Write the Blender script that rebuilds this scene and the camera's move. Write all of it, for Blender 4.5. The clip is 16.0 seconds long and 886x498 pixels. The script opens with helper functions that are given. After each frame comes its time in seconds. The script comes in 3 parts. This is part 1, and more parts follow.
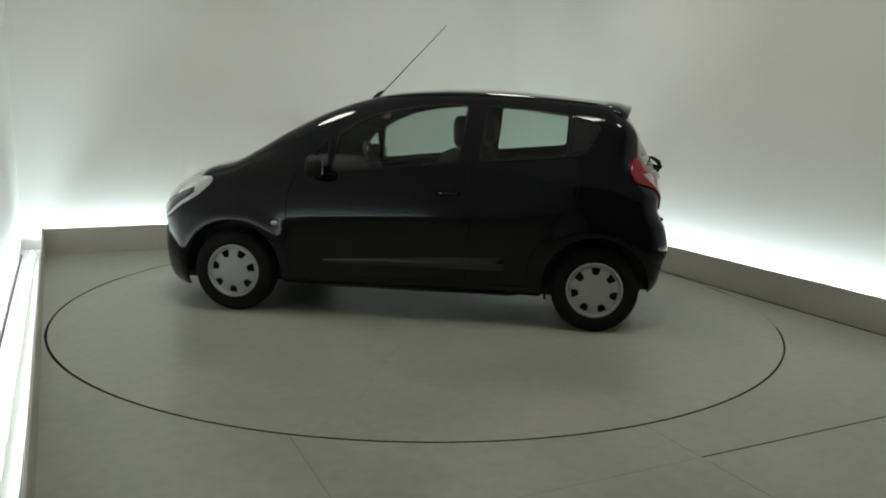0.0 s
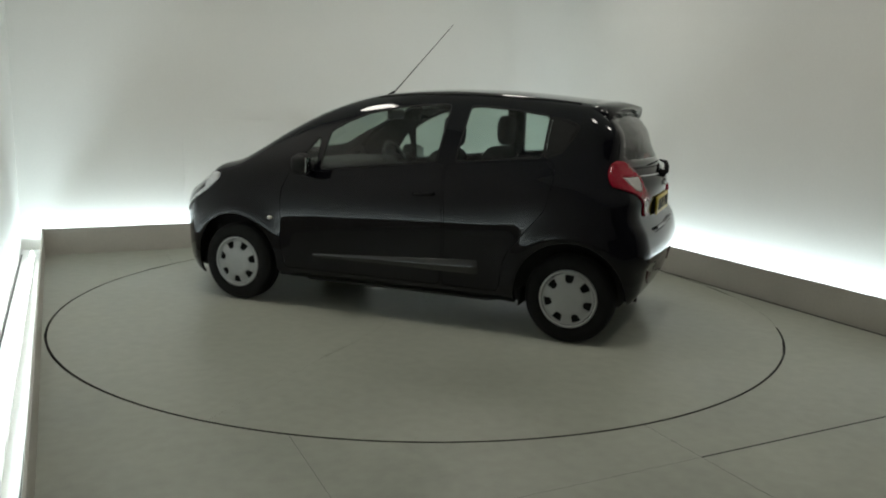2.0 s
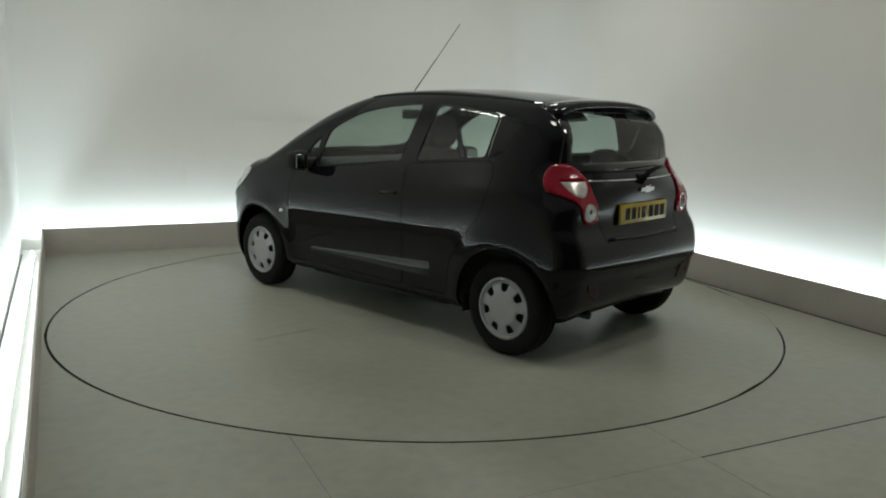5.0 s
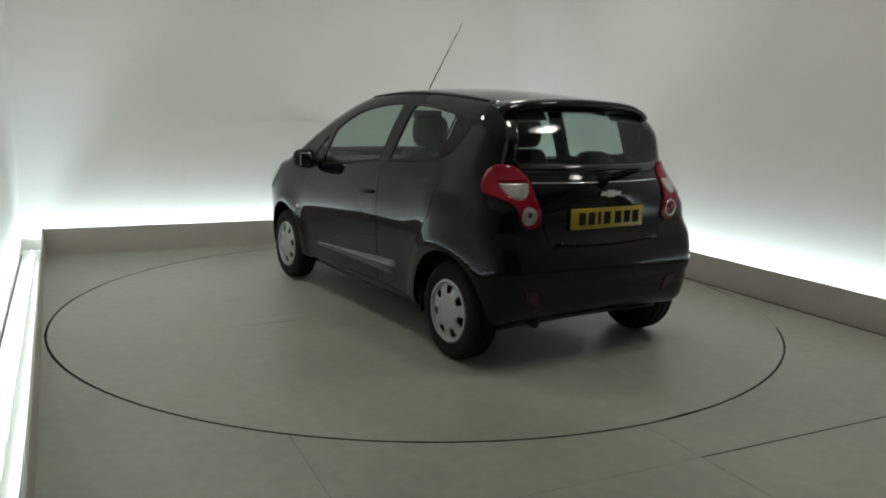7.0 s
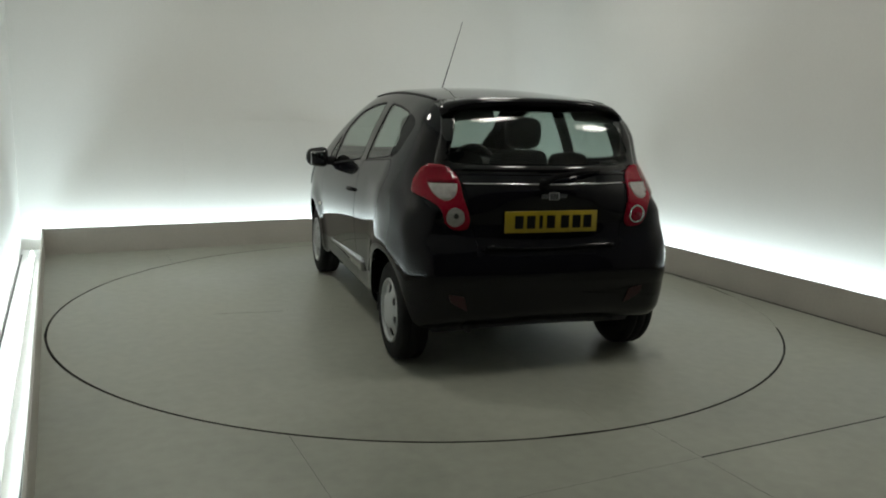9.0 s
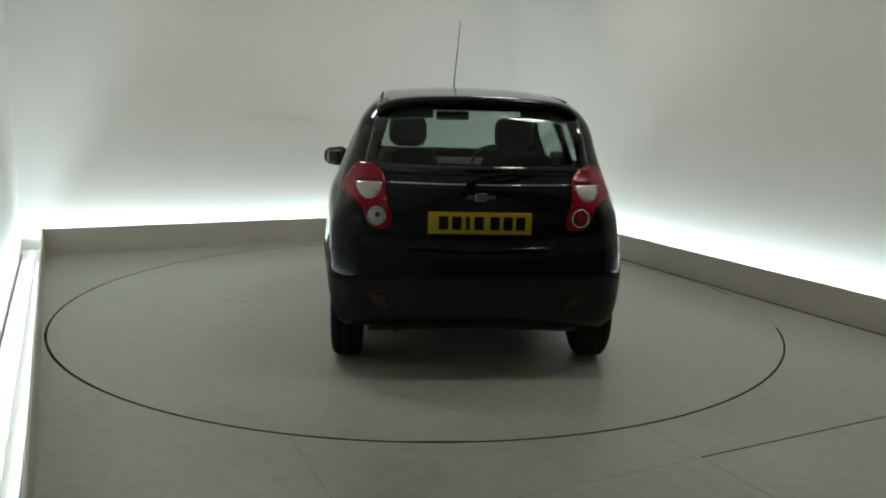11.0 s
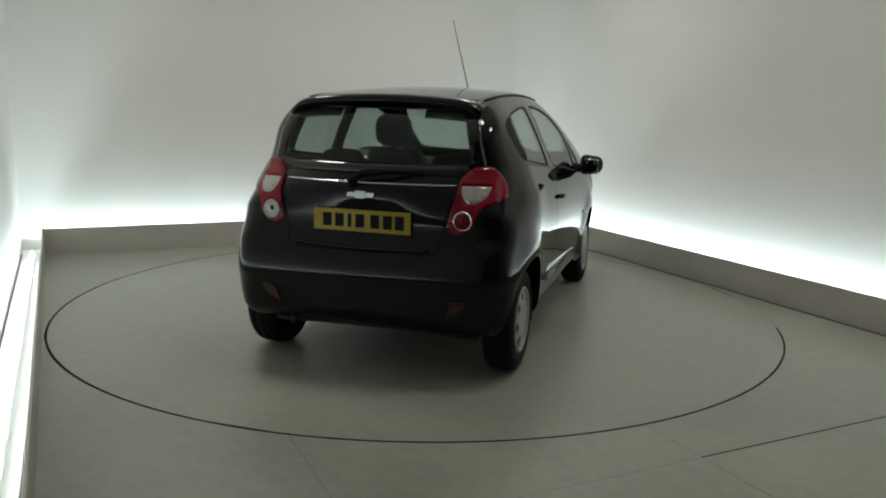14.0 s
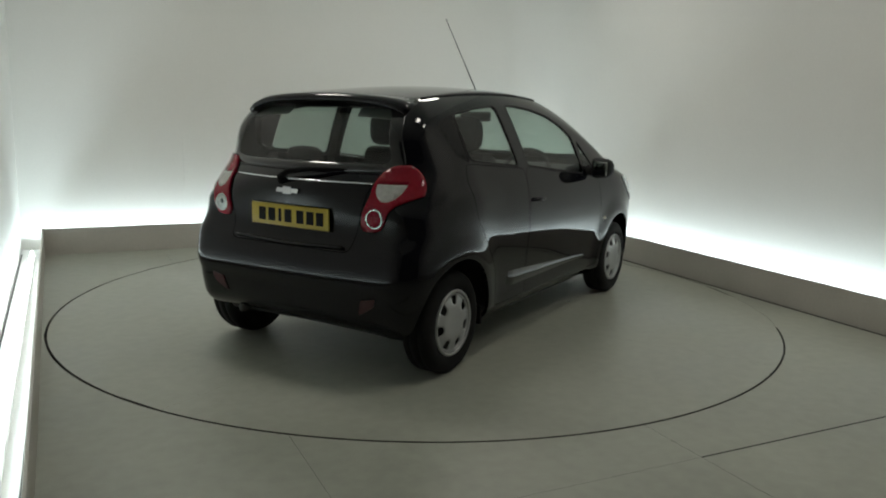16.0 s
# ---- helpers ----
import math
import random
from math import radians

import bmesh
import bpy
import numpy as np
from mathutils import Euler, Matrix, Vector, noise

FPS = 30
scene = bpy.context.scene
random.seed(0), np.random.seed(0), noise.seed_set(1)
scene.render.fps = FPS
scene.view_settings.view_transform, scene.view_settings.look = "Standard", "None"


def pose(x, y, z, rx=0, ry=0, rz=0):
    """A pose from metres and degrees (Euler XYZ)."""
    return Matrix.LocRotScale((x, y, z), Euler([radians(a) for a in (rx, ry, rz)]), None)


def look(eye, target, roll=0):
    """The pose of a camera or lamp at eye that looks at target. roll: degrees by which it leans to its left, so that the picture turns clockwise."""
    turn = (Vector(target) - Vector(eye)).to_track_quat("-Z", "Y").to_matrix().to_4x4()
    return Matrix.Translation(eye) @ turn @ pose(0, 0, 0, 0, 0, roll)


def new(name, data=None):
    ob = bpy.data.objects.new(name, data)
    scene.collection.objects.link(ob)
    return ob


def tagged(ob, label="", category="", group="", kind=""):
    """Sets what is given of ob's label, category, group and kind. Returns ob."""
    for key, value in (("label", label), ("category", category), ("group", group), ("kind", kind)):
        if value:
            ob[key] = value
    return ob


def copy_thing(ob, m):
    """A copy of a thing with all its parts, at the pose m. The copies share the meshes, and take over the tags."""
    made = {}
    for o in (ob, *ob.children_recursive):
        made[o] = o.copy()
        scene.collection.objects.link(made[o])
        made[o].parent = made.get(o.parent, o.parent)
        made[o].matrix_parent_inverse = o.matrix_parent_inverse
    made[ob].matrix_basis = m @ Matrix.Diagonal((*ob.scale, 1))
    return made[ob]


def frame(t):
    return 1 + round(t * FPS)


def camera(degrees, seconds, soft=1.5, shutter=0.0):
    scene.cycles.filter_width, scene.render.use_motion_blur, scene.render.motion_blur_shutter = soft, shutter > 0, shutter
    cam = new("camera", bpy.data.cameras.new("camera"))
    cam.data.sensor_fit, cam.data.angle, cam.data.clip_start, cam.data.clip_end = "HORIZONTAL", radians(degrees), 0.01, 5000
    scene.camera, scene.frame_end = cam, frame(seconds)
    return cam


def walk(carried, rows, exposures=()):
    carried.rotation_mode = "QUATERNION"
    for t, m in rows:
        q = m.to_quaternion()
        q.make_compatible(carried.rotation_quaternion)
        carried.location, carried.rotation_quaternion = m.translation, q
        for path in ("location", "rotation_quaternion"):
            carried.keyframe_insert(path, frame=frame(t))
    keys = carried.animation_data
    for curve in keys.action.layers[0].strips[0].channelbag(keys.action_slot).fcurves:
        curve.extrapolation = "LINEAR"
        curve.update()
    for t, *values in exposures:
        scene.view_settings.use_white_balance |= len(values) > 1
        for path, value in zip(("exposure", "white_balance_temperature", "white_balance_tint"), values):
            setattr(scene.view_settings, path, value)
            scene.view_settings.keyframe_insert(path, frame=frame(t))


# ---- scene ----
cam = camera(58.72, 16.0, soft=2.0)
EYE = (-2.265, -5.041, 1.390)
YAW, TILT = radians(25.77), radians(10.30)
AIM = (EYE[0] + math.sin(YAW) * math.cos(TILT), EYE[1] + math.cos(YAW) * math.cos(TILT), EYE[2] - math.sin(TILT))
walk(cam, [(0.0, look(EYE, AIM, 1.444)), (16.0, look(EYE, AIM, 1.444))],
     exposures=[(0.0, 0.02), (4.0, 0.01), (8.0, -0.03), (12.5, -0.02), (16.0, -0.07)])

# ---- world, lights, exposure ----
scene.view_settings.exposure = 0.0
world = bpy.data.worlds.new("world")
scene.world = world
world.use_nodes = True
world.node_tree.nodes["Background"].inputs[0].default_value = (0.5, 0.52, 0.5, 1)
world.node_tree.nodes["Background"].inputs[1].default_value = 0.02

# the room: platform half width, depth, kerb height, trough widths
HALF, BACK, FRONT = 2.46, 2.655, -6.6
KERB, KT = 0.235, 0.014
GAP_L, GAP_B, GAP_R = 0.20, 0.34, 0.45
WX0, WX1, WY1 = -HALF - GAP_L, HALF + GAP_R, BACK + GAP_B
CEIL = 3.7
LAMPS = [(0.35, -1.95), (1.85, -2.55), (-1.6, 0.5), (1.3, 1.0)]
LAMP_WATTS = (9.5, 9.5, 20.0, 13.5)
LAMP_WIDTH = (0.42, 0.42, 0.58, 0.58)


TUBE = (0.76, 0.94, 1.0)
TROUGH_W = 5.3
for name, x, y, sx, sy, metres in (("trough_lamp_back", 0.0, WY1 - 0.085, 5.2, 0.06, 5.2), ("trough_lamp_left", -HALF - 0.09, -0.3, 0.06, 5.7, 5.7),
                                   ("trough_lamp_right", WX1 - 0.085, -0.3, 0.06, 5.7, 5.7)):
    data = bpy.data.lights.new(name, "AREA")
    data.shape, data.size, data.size_y, data.energy, data.color = "RECTANGLE", sx, sy, TROUGH_W * metres, TUBE
    new(name, data).matrix_world = pose(x, y, 0.082, 180, 0, 0)
for (lx, ly), watts, width in zip(LAMPS, LAMP_WATTS, LAMP_WIDTH):
    data = bpy.data.lights.new("ceiling_lamp_light", "AREA")
    data.shape, data.size, data.energy, data.color = "DISK", width, watts, (0.985, 0.95, 0.865)
    lamp = new("ceiling_lamp_light", data)
    lamp.matrix_world = look((lx, ly, CEIL - 0.30), (lx, ly, 0))

# ---- materials ----


def material(name):
    m = bpy.data.materials.new(name)
    m.use_nodes = True
    nt = m.node_tree
    return m, nt, nt.nodes["Principled BSDF"]


def link(nt, a, b):
    nt.links.new(a, b)


def surface(name, colour, rough=0.5, metal=0.0, coat=0.0, vary=0.0, scale=6.0, fine=80.0, bump=0.0, rough_vary=0.0, spec=0.5):
    """A principled material with variation at two scales in colour, roughness and relief."""
    m, nt, b = material(name)
    b.inputs["Base Color"].default_value = (*colour, 1)
    b.inputs["Roughness"].default_value = rough
    b.inputs["Metallic"].default_value = metal
    b.inputs["Coat Weight"].default_value = coat
    b.inputs["Coat Roughness"].default_value = 0.03
    b.inputs["Specular IOR Level"].default_value = spec
    if vary or bump or rough_vary:
        co = nt.nodes.new("ShaderNodeTexCoord")
        n1 = nt.nodes.new("ShaderNodeTexNoise")
        n1.inputs["Scale"].default_value, n1.inputs["Detail"].default_value = scale, 5
        n2 = nt.nodes.new("ShaderNodeTexNoise")
        n2.inputs["Scale"].default_value, n2.inputs["Detail"].default_value = fine, 3
        link(nt, co.outputs["Object"], n1.inputs["Vector"])
        link(nt, co.outputs["Object"], n2.inputs["Vector"])
        mid = nt.nodes.new("ShaderNodeMix")
        mid.inputs[0].default_value = 0.35
        link(nt, n1.outputs["Fac"], mid.inputs[2])
        link(nt, n2.outputs["Fac"], mid.inputs[3])
        if vary:
            ramp = nt.nodes.new("ShaderNodeMapRange")
            ramp.inputs[1].default_value, ramp.inputs[2].default_value = 0.3, 0.7
            ramp.inputs[3].default_value, ramp.inputs[4].default_value = 1 - vary, 1 + vary
            link(nt, mid.outputs[0], ramp.inputs[0])
            mul = nt.nodes.new("ShaderNodeVectorMath")
            mul.operation = "SCALE"
            mul.inputs[0].default_value = colour
            link(nt, ramp.outputs[0], mul.inputs["Scale"])
            link(nt, mul.outputs[0], b.inputs["Base Color"])
        if rough_vary:
            rr = nt.nodes.new("ShaderNodeMapRange")
            rr.inputs[1].default_value, rr.inputs[2].default_value = 0.3, 0.7
            rr.inputs[3].default_value, rr.inputs[4].default_value = rough - rough_vary, rough + rough_vary
            link(nt, n1.outputs["Fac"], rr.inputs[0])
            link(nt, rr.outputs[0], b.inputs["Roughness"])
        if bump:
            bp = nt.nodes.new("ShaderNodeBump")
            bp.inputs["Strength"].default_value, bp.inputs["Distance"].default_value = bump, 0.01
            link(nt, mid.outputs[0], bp.inputs["Height"])
            link(nt, bp.outputs[0], b.inputs["Normal"])
    return m


def glow(name, colour, strength):
    m, nt, b = material(name)
    b.inputs["Emission Color"].default_value = (*colour, 1)
    b.inputs["Emission Strength"].default_value = strength
    b.inputs["Base Color"].default_value = (*colour, 1)
    return m


def pane_glass(name, tint):
    """Thin tinted glass: clear with a mirror-like gloss."""
    m = bpy.data.materials.new(name)
    m.use_nodes = True
    nt = m.node_tree
    nt.nodes.clear()
    out = nt.nodes.new("ShaderNodeOutputMaterial")
    mix = nt.nodes.new("ShaderNodeMixShader")
    tr = nt.nodes.new("ShaderNodeBsdfTransparent")
    tr.inputs[0].default_value = (*tint, 1)
    gl = nt.nodes.new("ShaderNodeBsdfGlossy")
    gl.inputs["Roughness"].default_value = 0.015
    lw = nt.nodes.new("ShaderNodeLayerWeight")
    lw.inputs[0].default_value = 0.5
    power = nt.nodes.new("ShaderNodeMath")
    power.operation = "POWER"
    power.inputs[1].default_value = 4.5
    gloss = nt.nodes.new("ShaderNodeMath")
    gloss.operation = "MULTIPLY_ADD"
    gloss.inputs[1].default_value, gloss.inputs[2].default_value = 0.85, 0.055
    link(nt, lw.outputs["Facing"], power.inputs[0])
    link(nt, power.outputs[0], gloss.inputs[0])
    link(nt, gloss.outputs[0], mix.inputs[0])
    link(nt, tr.outputs[0], mix.inputs[1])
    link(nt, gl.outputs[0], mix.inputs[2])
    link(nt, mix.outputs[0], out.inputs[0])
    return m


M_FLOOR = surface("grey_floor_paint", (0.292, 0.303, 0.256), 0.40, vary=0.17, scale=1.3, fine=14, bump=0.004, rough_vary=0.10)
M_DISC = surface("grey_turntable_paint", (0.297, 0.307, 0.259), 0.38, vary=0.17, scale=1.1, fine=14, bump=0.004, rough_vary=0.10)
M_GROOVE = surface("dark_groove", (0.02, 0.02, 0.018), 0.8, vary=0.2)
M_WALL = surface("white_wall_paint", (0.67, 0.665, 0.635), 0.65, vary=0.035, scale=0.8, fine=60, bump=0.03)
M_DARKWALL = surface("dark_unseen_wall", (0.05, 0.05, 0.05), 0.8, vary=0.1, scale=1.0, bump=0.02)
M_CEIL = surface("cream_unseen_ceiling", (0.65, 0.62, 0.55), 0.8, vary=0.03, scale=1.0, bump=0.02)
M_KERB = surface("kerb_paint", (0.42, 0.40, 0.36), 0.5, vary=0.08, scale=2.5, fine=50, bump=0.04)
M_TROUGH = surface("white_trough_paint", (0.82, 0.83, 0.82), 0.6, vary=0.03, scale=3)
M_TUBE = glow("fluorescent_tube", (0.90, 0.98, 1.0), 10.0)
M_DIFF = glow("lamp_diffuser", (1.0, 0.95, 0.85), 7.0)
M_HOUSING = surface("white_metal_housing", (0.7, 0.7, 0.68), 0.4, vary=0.04)
M_PAINT = surface("black_car_paint", (0.0045, 0.0045, 0.0065), 0.5, coat=1.0, vary=0.25, scale=900, fine=2500, spec=0.0)
M_TRIM = surface("black_plastic", (0.008, 0.008, 0.008), 0.65, vary=0.2, scale=20, fine=400, bump=0.02, spec=0.22)
M_MATTE = surface("matt_black_plastic", (0.006, 0.006, 0.006), 0.9, vary=0.2, scale=30, spec=0.08)
M_GLOSSBLACK = surface("gloss_black", (0.004, 0.004, 0.005), 0.08, coat=0.5, vary=0.1)
M_RUBBER = surface("tyre_rubber", (0.008, 0.008, 0.008), 0.8, vary=0.25, scale=15, fine=200, bump=0.05, spec=0.2)
M_HUB = surface("silver_hubcap_paint", (0.38, 0.39, 0.39), 0.42, metal=0.25, vary=0.06, scale=12, fine=150)
M_STEEL = surface("dark_wheel_steel", (0.010, 0.010, 0.010), 0.7, vary=0.2)
M_CHROME = surface("chrome", (0.75, 0.76, 0.78), 0.12, metal=1.0, vary=0.03)
M_RED = surface("red_lamp_lens", (0.20, 0.0012, 0.012), 0.14, coat=0.3, vary=0.12, scale=30, fine=300, spec=0.25)
M_REFLECTOR = surface("red_reflector", (0.035, 0.0015, 0.004), 0.35, vary=0.15, scale=60)
M_CLEAR = surface("clear_lamp_lens", (0.42, 0.39, 0.38), 0.16, metal=0.35, coat=1.0, vary=0.15, scale=40, fine=260, bump=0.1)
M_HEAD = surface("headlamp_lens", (0.55, 0.57, 0.58), 0.15, metal=0.1, coat=1.0, vary=0.25, scale=14, fine=60)
M_PLATE = surface("yellow_plate", (0.38, 0.28, 0.012), 0.35, vary=0.05, scale=20)
M_INK = surface("black_print", (0.008, 0.008, 0.008), 0.6, vary=0.1, spec=0.1)
M_SEAT = surface("dark_seat_fabric", (0.022, 0.022, 0.024), 0.9, vary=0.3, scale=25, fine=500, bump=0.1)
M_INNER = surface("dark_cabin_plastic", (0.02, 0.02, 0.021), 0.65, vary=0.2, scale=12, fine=300, bump=0.05)
M_LINING = surface("grey_headlining", (0.25, 0.25, 0.24), 0.9, vary=0.06, scale=20)
M_AMBER = surface("clear_indicator", (0.75, 0.72, 0.66), 0.15, coat=1.0, vary=0.1)
M_MIRROR = surface("mirror_glass", (0.38, 0.39, 0.39), 0.02, metal=1.0)
M_PAINT.node_tree.nodes["Principled BSDF"].inputs["Coat IOR"].default_value = 1.37
M_GLASS = pane_glass("side_window_glass", (0.62, 0.70, 0.66))
M_REARGLASS = pane_glass("rear_window_glass", (0.55, 0.62, 0.59))

# ---- building helpers ----


def part(name, bm, mat, parent, label="", smooth=True):
    me = bpy.data.meshes.new(name)
    bm.normal_update()
    bm.to_mesh(me)
    bm.free()
    me.materials.append(mat)
    if smooth:
        for f in me.polygons:
            f.use_smooth = True
    ob = new(name, me)
    ob.parent = parent
    if label:
        tagged(ob, label)
    return ob


def box(bm, x0, x1, y0, y1, z0, z1, bevel=0.0, seg=2):
    vs = bmesh.ops.create_cube(bm, size=1.0)["verts"]
    for v in vs:
        v.co = Vector((x0 + (v.co.x + 0.5) * (x1 - x0), y0 + (v.co.y + 0.5) * (y1 - y0), z0 + (v.co.z + 0.5) * (z1 - z0)))
    if bevel:
        es = list({e for v in vs for e in v.link_edges})
        bmesh.ops.bevel(bm, geom=es, offset=bevel, segments=seg, affect="EDGES", profile=0.5)
    return bm


def boxes(*specs, bevel=0.0, seg=2):
    bm = bmesh.new()
    for s in specs:
        box(bm, *s, bevel=bevel, seg=seg)
    return bm


def tube(bm, pts, radius, sides=8):
    """A round bar along points."""
    rings = []
    for i, p in enumerate(pts):
        p = Vector(p)
        d = (Vector(pts[min(i + 1, len(pts) - 1)]) - Vector(pts[max(i - 1, 0)])).normalized()
        a = d.orthogonal().normalized() if abs(d.z) > 0.9 else d.cross(Vector((0, 0, 1))).normalized()
        b = d.cross(a)
        r = radius[i] if isinstance(radius, (list, tuple)) else radius
        rings.append([bm.verts.new(p + r * (math.cos(k * 2 * math.pi / sides) * a + math.sin(k * 2 * math.pi / sides) * b)) for k in range(sides)])
    for r0, r1 in zip(rings, rings[1:]):
        for k in range(sides):
            bm.faces.new((r0[k], r0[(k + 1) % sides], r1[(k + 1) % sides], r1[k]))
    bm.faces.new(rings[0])
    bm.faces.new(list(reversed(rings[-1])))
    bmesh.ops.recalc_face_normals(bm, faces=bm.faces)
    return bm


def lathe(bm, profile, axis="z", sides=32, centre=(0, 0, 0)):
    """Turns a profile of (radius, height) about an axis."""
    c = Vector(centre)
    rings = []
    for r, h in profile:
        ring = []
        for k in range(sides):
            a = 2 * math.pi * k / sides
            u, w = r * math.cos(a), r * math.sin(a)
            ring.append(bm.verts.new(c + (Vector((u, w, h)) if axis == "z" else Vector((u, h, w)))))
        rings.append(ring)
    for r0, r1 in zip(rings, rings[1:]):
        for k in range(sides):
            bm.faces.new((r0[k], r0[(k + 1) % sides], r1[(k + 1) % sides], r1[k]))
    bmesh.ops.remove_doubles(bm, verts=bm.verts, dist=1e-5)
    bmesh.ops.recalc_face_normals(bm, faces=bm.faces)
    return bm


def dark_edges(ob):
    """Gives a board's cut edges the dark colour of the grooves."""
    ob.data.materials.append(M_GROOVE)
    for f in ob.data.polygons:
        if abs(f.normal.z) < 0.5:
            f.material_index = 1
    return ob


def setting(name, bm, mat, label="", smooth=False):
    return tagged(part(name, bm, mat, None, smooth=smooth), label, "", "", "structure")


# ---- the room ----
DISC_R, GROOVE = 2.414, 0.0118
JX0, JX1, JY = -1.47, 0.025, -2.785


def floor_panels():
    """Painted boards round the turntable, cut along the joints, with the disc's round opening."""
    root = setting("floor", boxes((WX0 - 0.12, WX1 + 0.12, FRONT - 0.1, WY1 + 0.12, -0.16, -0.05)), M_GROOVE, "dark underfloor below grey painted boards")
    xs = [-HALF, JX0, JX1, HALF - 0.012]
    ys = [FRONT, JY, BACK - 0.002]
    # the opening sits a little off the disc's centre, so the gap is uneven
    ring, ox, oy = DISC_R + GROOVE, -0.0022, -0.0016
    for i in range(3):
        for j in range(2):
            g = 0.0007
            gy = 0.005 if i == 2 else 0.0006
            x0, x1 = xs[i] + (g if i else 0), xs[i + 1] - (g if i < 2 else 0)
            y0, y1 = ys[j] + (gy if j else 0), ys[j + 1] - (gy if j == 0 else 0)
            if j == 0:
                bm = boxes((x0, x1, y0, y1, -0.05, 0.0))
            else:
                bm = bmesh.new()
                # front and back pieces bounded by the circle
                for side in (-1, 1):
                    n = 64
                    edge = y0 if side < 0 else y1
                    rows = []
                    for k in range(n + 1):
                        x = x0 + (x1 - x0) * (0.5 - 0.5 * math.cos(math.pi * k / n))
                        yc = oy + side * math.sqrt(max(ring * ring - (x - ox) ** 2, 0.0))
                        rows.append([bm.verts.new((x, y, z)) for y, z in ((edge, 0), (yc, 0), (yc, -0.05))])
                    for a, b in zip(rows, rows[1:]):
                        for q in range(2):
                            bm.faces.new((a[q], b[q], b[q + 1], a[q + 1]))
                bmesh.ops.remove_doubles(bm, verts=bm.verts, dist=1e-5)
                bmesh.ops.recalc_face_normals(bm, faces=bm.faces)
                if max(bm.faces, key=lambda f: f.calc_area()).normal.z < 0:
                    bmesh.ops.reverse_faces(bm, faces=bm.faces)
            dark_edges(part("floor_board", bm, M_FLOOR, root, smooth=False))
    # stretch of the gap that is clogged with paint
    bm = bmesh.new()
    rows = []
    for k in range(25):
        a = math.radians(-37.0 + 22.0 * k / 24)
        rows.append([bm.verts.new((r * math.cos(a), r * math.sin(a), z)) for r, z in ((DISC_R + 0.001, -0.030), (DISC_R + 0.001, -0.0012), (DISC_R + 0.016, -0.0004), (DISC_R + 0.016, -0.030))])
    for a, b in zip(rows, rows[1:]):
        for q in range(3):
            bm.faces.new((a[q], a[q + 1], b[q + 1], b[q]))
    bmesh.ops.recalc_face_normals(bm, faces=bm.faces)
    part("gap_filling", bm, M_FLOOR, root, "old paint clogging the gap", smooth=False)
    return root


floor = floor_panels()


def turntable():
    root = tagged(new("turntable"), "round grey painted turntable flush with the floor", "turntable")
    cut_x, cut_y, g = -0.05, -0.16, 0.0002
    for sx in (-1, 1):
        for sy in (-1, 1):
            bm = bmesh.new()
            n = 48
            top, low = [], []
            gx = g
            xs = (cut_x + gx, DISC_R) if sx > 0 else (-DISC_R, cut_x - gx)
            yb = cut_y + sy * g
            xe = math.sqrt(DISC_R ** 2 - yb * yb)
            x0, x1 = max(xs[0], -xe), min(xs[1], xe)
            cols = []
            for k in range(n + 1):
                x = x0 + (x1 - x0) * (0.5 - 0.5 * math.cos(math.pi * k / n))
                yc = sy * math.sqrt(max(DISC_R ** 2 - x * x, 0.0))
                cols.append([bm.verts.new((x, y, z)) for y, z in ((yb, -0.03), (yb, 0.0), (yc, 0.0), (yc, -0.03))])
            for a, b in zip(cols, cols[1:]):
                for q in range(3):
                    bm.faces.new((a[q], b[q], b[q + 1], a[q + 1]))
            for c in (cols[0], cols[-1]):
                bm.faces.new(c)
            bmesh.ops.remove_doubles(bm, verts=bm.verts, dist=1e-6)
            bmesh.ops.recalc_face_normals(bm, faces=bm.faces)
            if max(bm.faces, key=lambda f: f.calc_area()).normal.z < 0:
                bmesh.ops.reverse_faces(bm, faces=bm.faces)
            dark_edges(part("deck_panel", bm, M_DISC, root, smooth=False))
    for nm, mat, size, m, lab in (("deck_ridge", M_DISC, (0.20, 0.006), pose(-0.055, 1.19, 0.0, 0, 0, 86), "low ridge in the deck"),):
        strip = boxes((-size[0], size[0], -size[1], size[1], -0.002, 0.0018), bevel=0.0012)
        bmesh.ops.transform(strip, matrix=m, verts=strip.verts)
        part(nm, strip, mat, root, lab, smooth=False)
    return root


table = turntable()

T = 0.12
setting("wall_back", boxes((WX0 - T, WX1 + T, WY1, WY1 + T, -0.05, CEIL)), M_WALL, "smooth white painted wall lit from below")
setting("wall_left", boxes((WX0 - T, WX0, FRONT, WY1, -0.05, CEIL)), M_WALL, "smooth white painted wall lit from below")
setting("wall_right", boxes((WX1, WX1 + T, FRONT, WY1, -0.05, CEIL)), M_WALL, "smooth white painted wall lit from below")
# unseen wall, added to close the room and keep the car's reflections dark
setting("unseen_wall_front", boxes((WX0 - T, WX1 + T, FRONT - T, FRONT, -0.05, CEIL)), M_DARKWALL, "unseen dark wall added behind the camera")
# unseen ceiling, added; its cream colour is set to bounce warm light down
setting("ceiling", boxes((WX0 - T, WX1 + T, FRONT - T, WY1 + T, CEIL, CEIL + T)), M_CEIL, "unseen cream ceiling added above the lamps to bounce light")
setting("kerb_back", boxes((-HALF - KT, HALF + KT, BACK, BACK + KT, -0.05, KERB), bevel=0.003), M_KERB, "low grey-beige kerb hiding lamps against the wall")
kl = boxes((-HALF - KT, -HALF, FRONT, BACK, -0.05, KERB), bevel=0.003)
for v in kl.verts:
    v.co.x += 0.0085 * (BACK - v.co.y) - 0.004
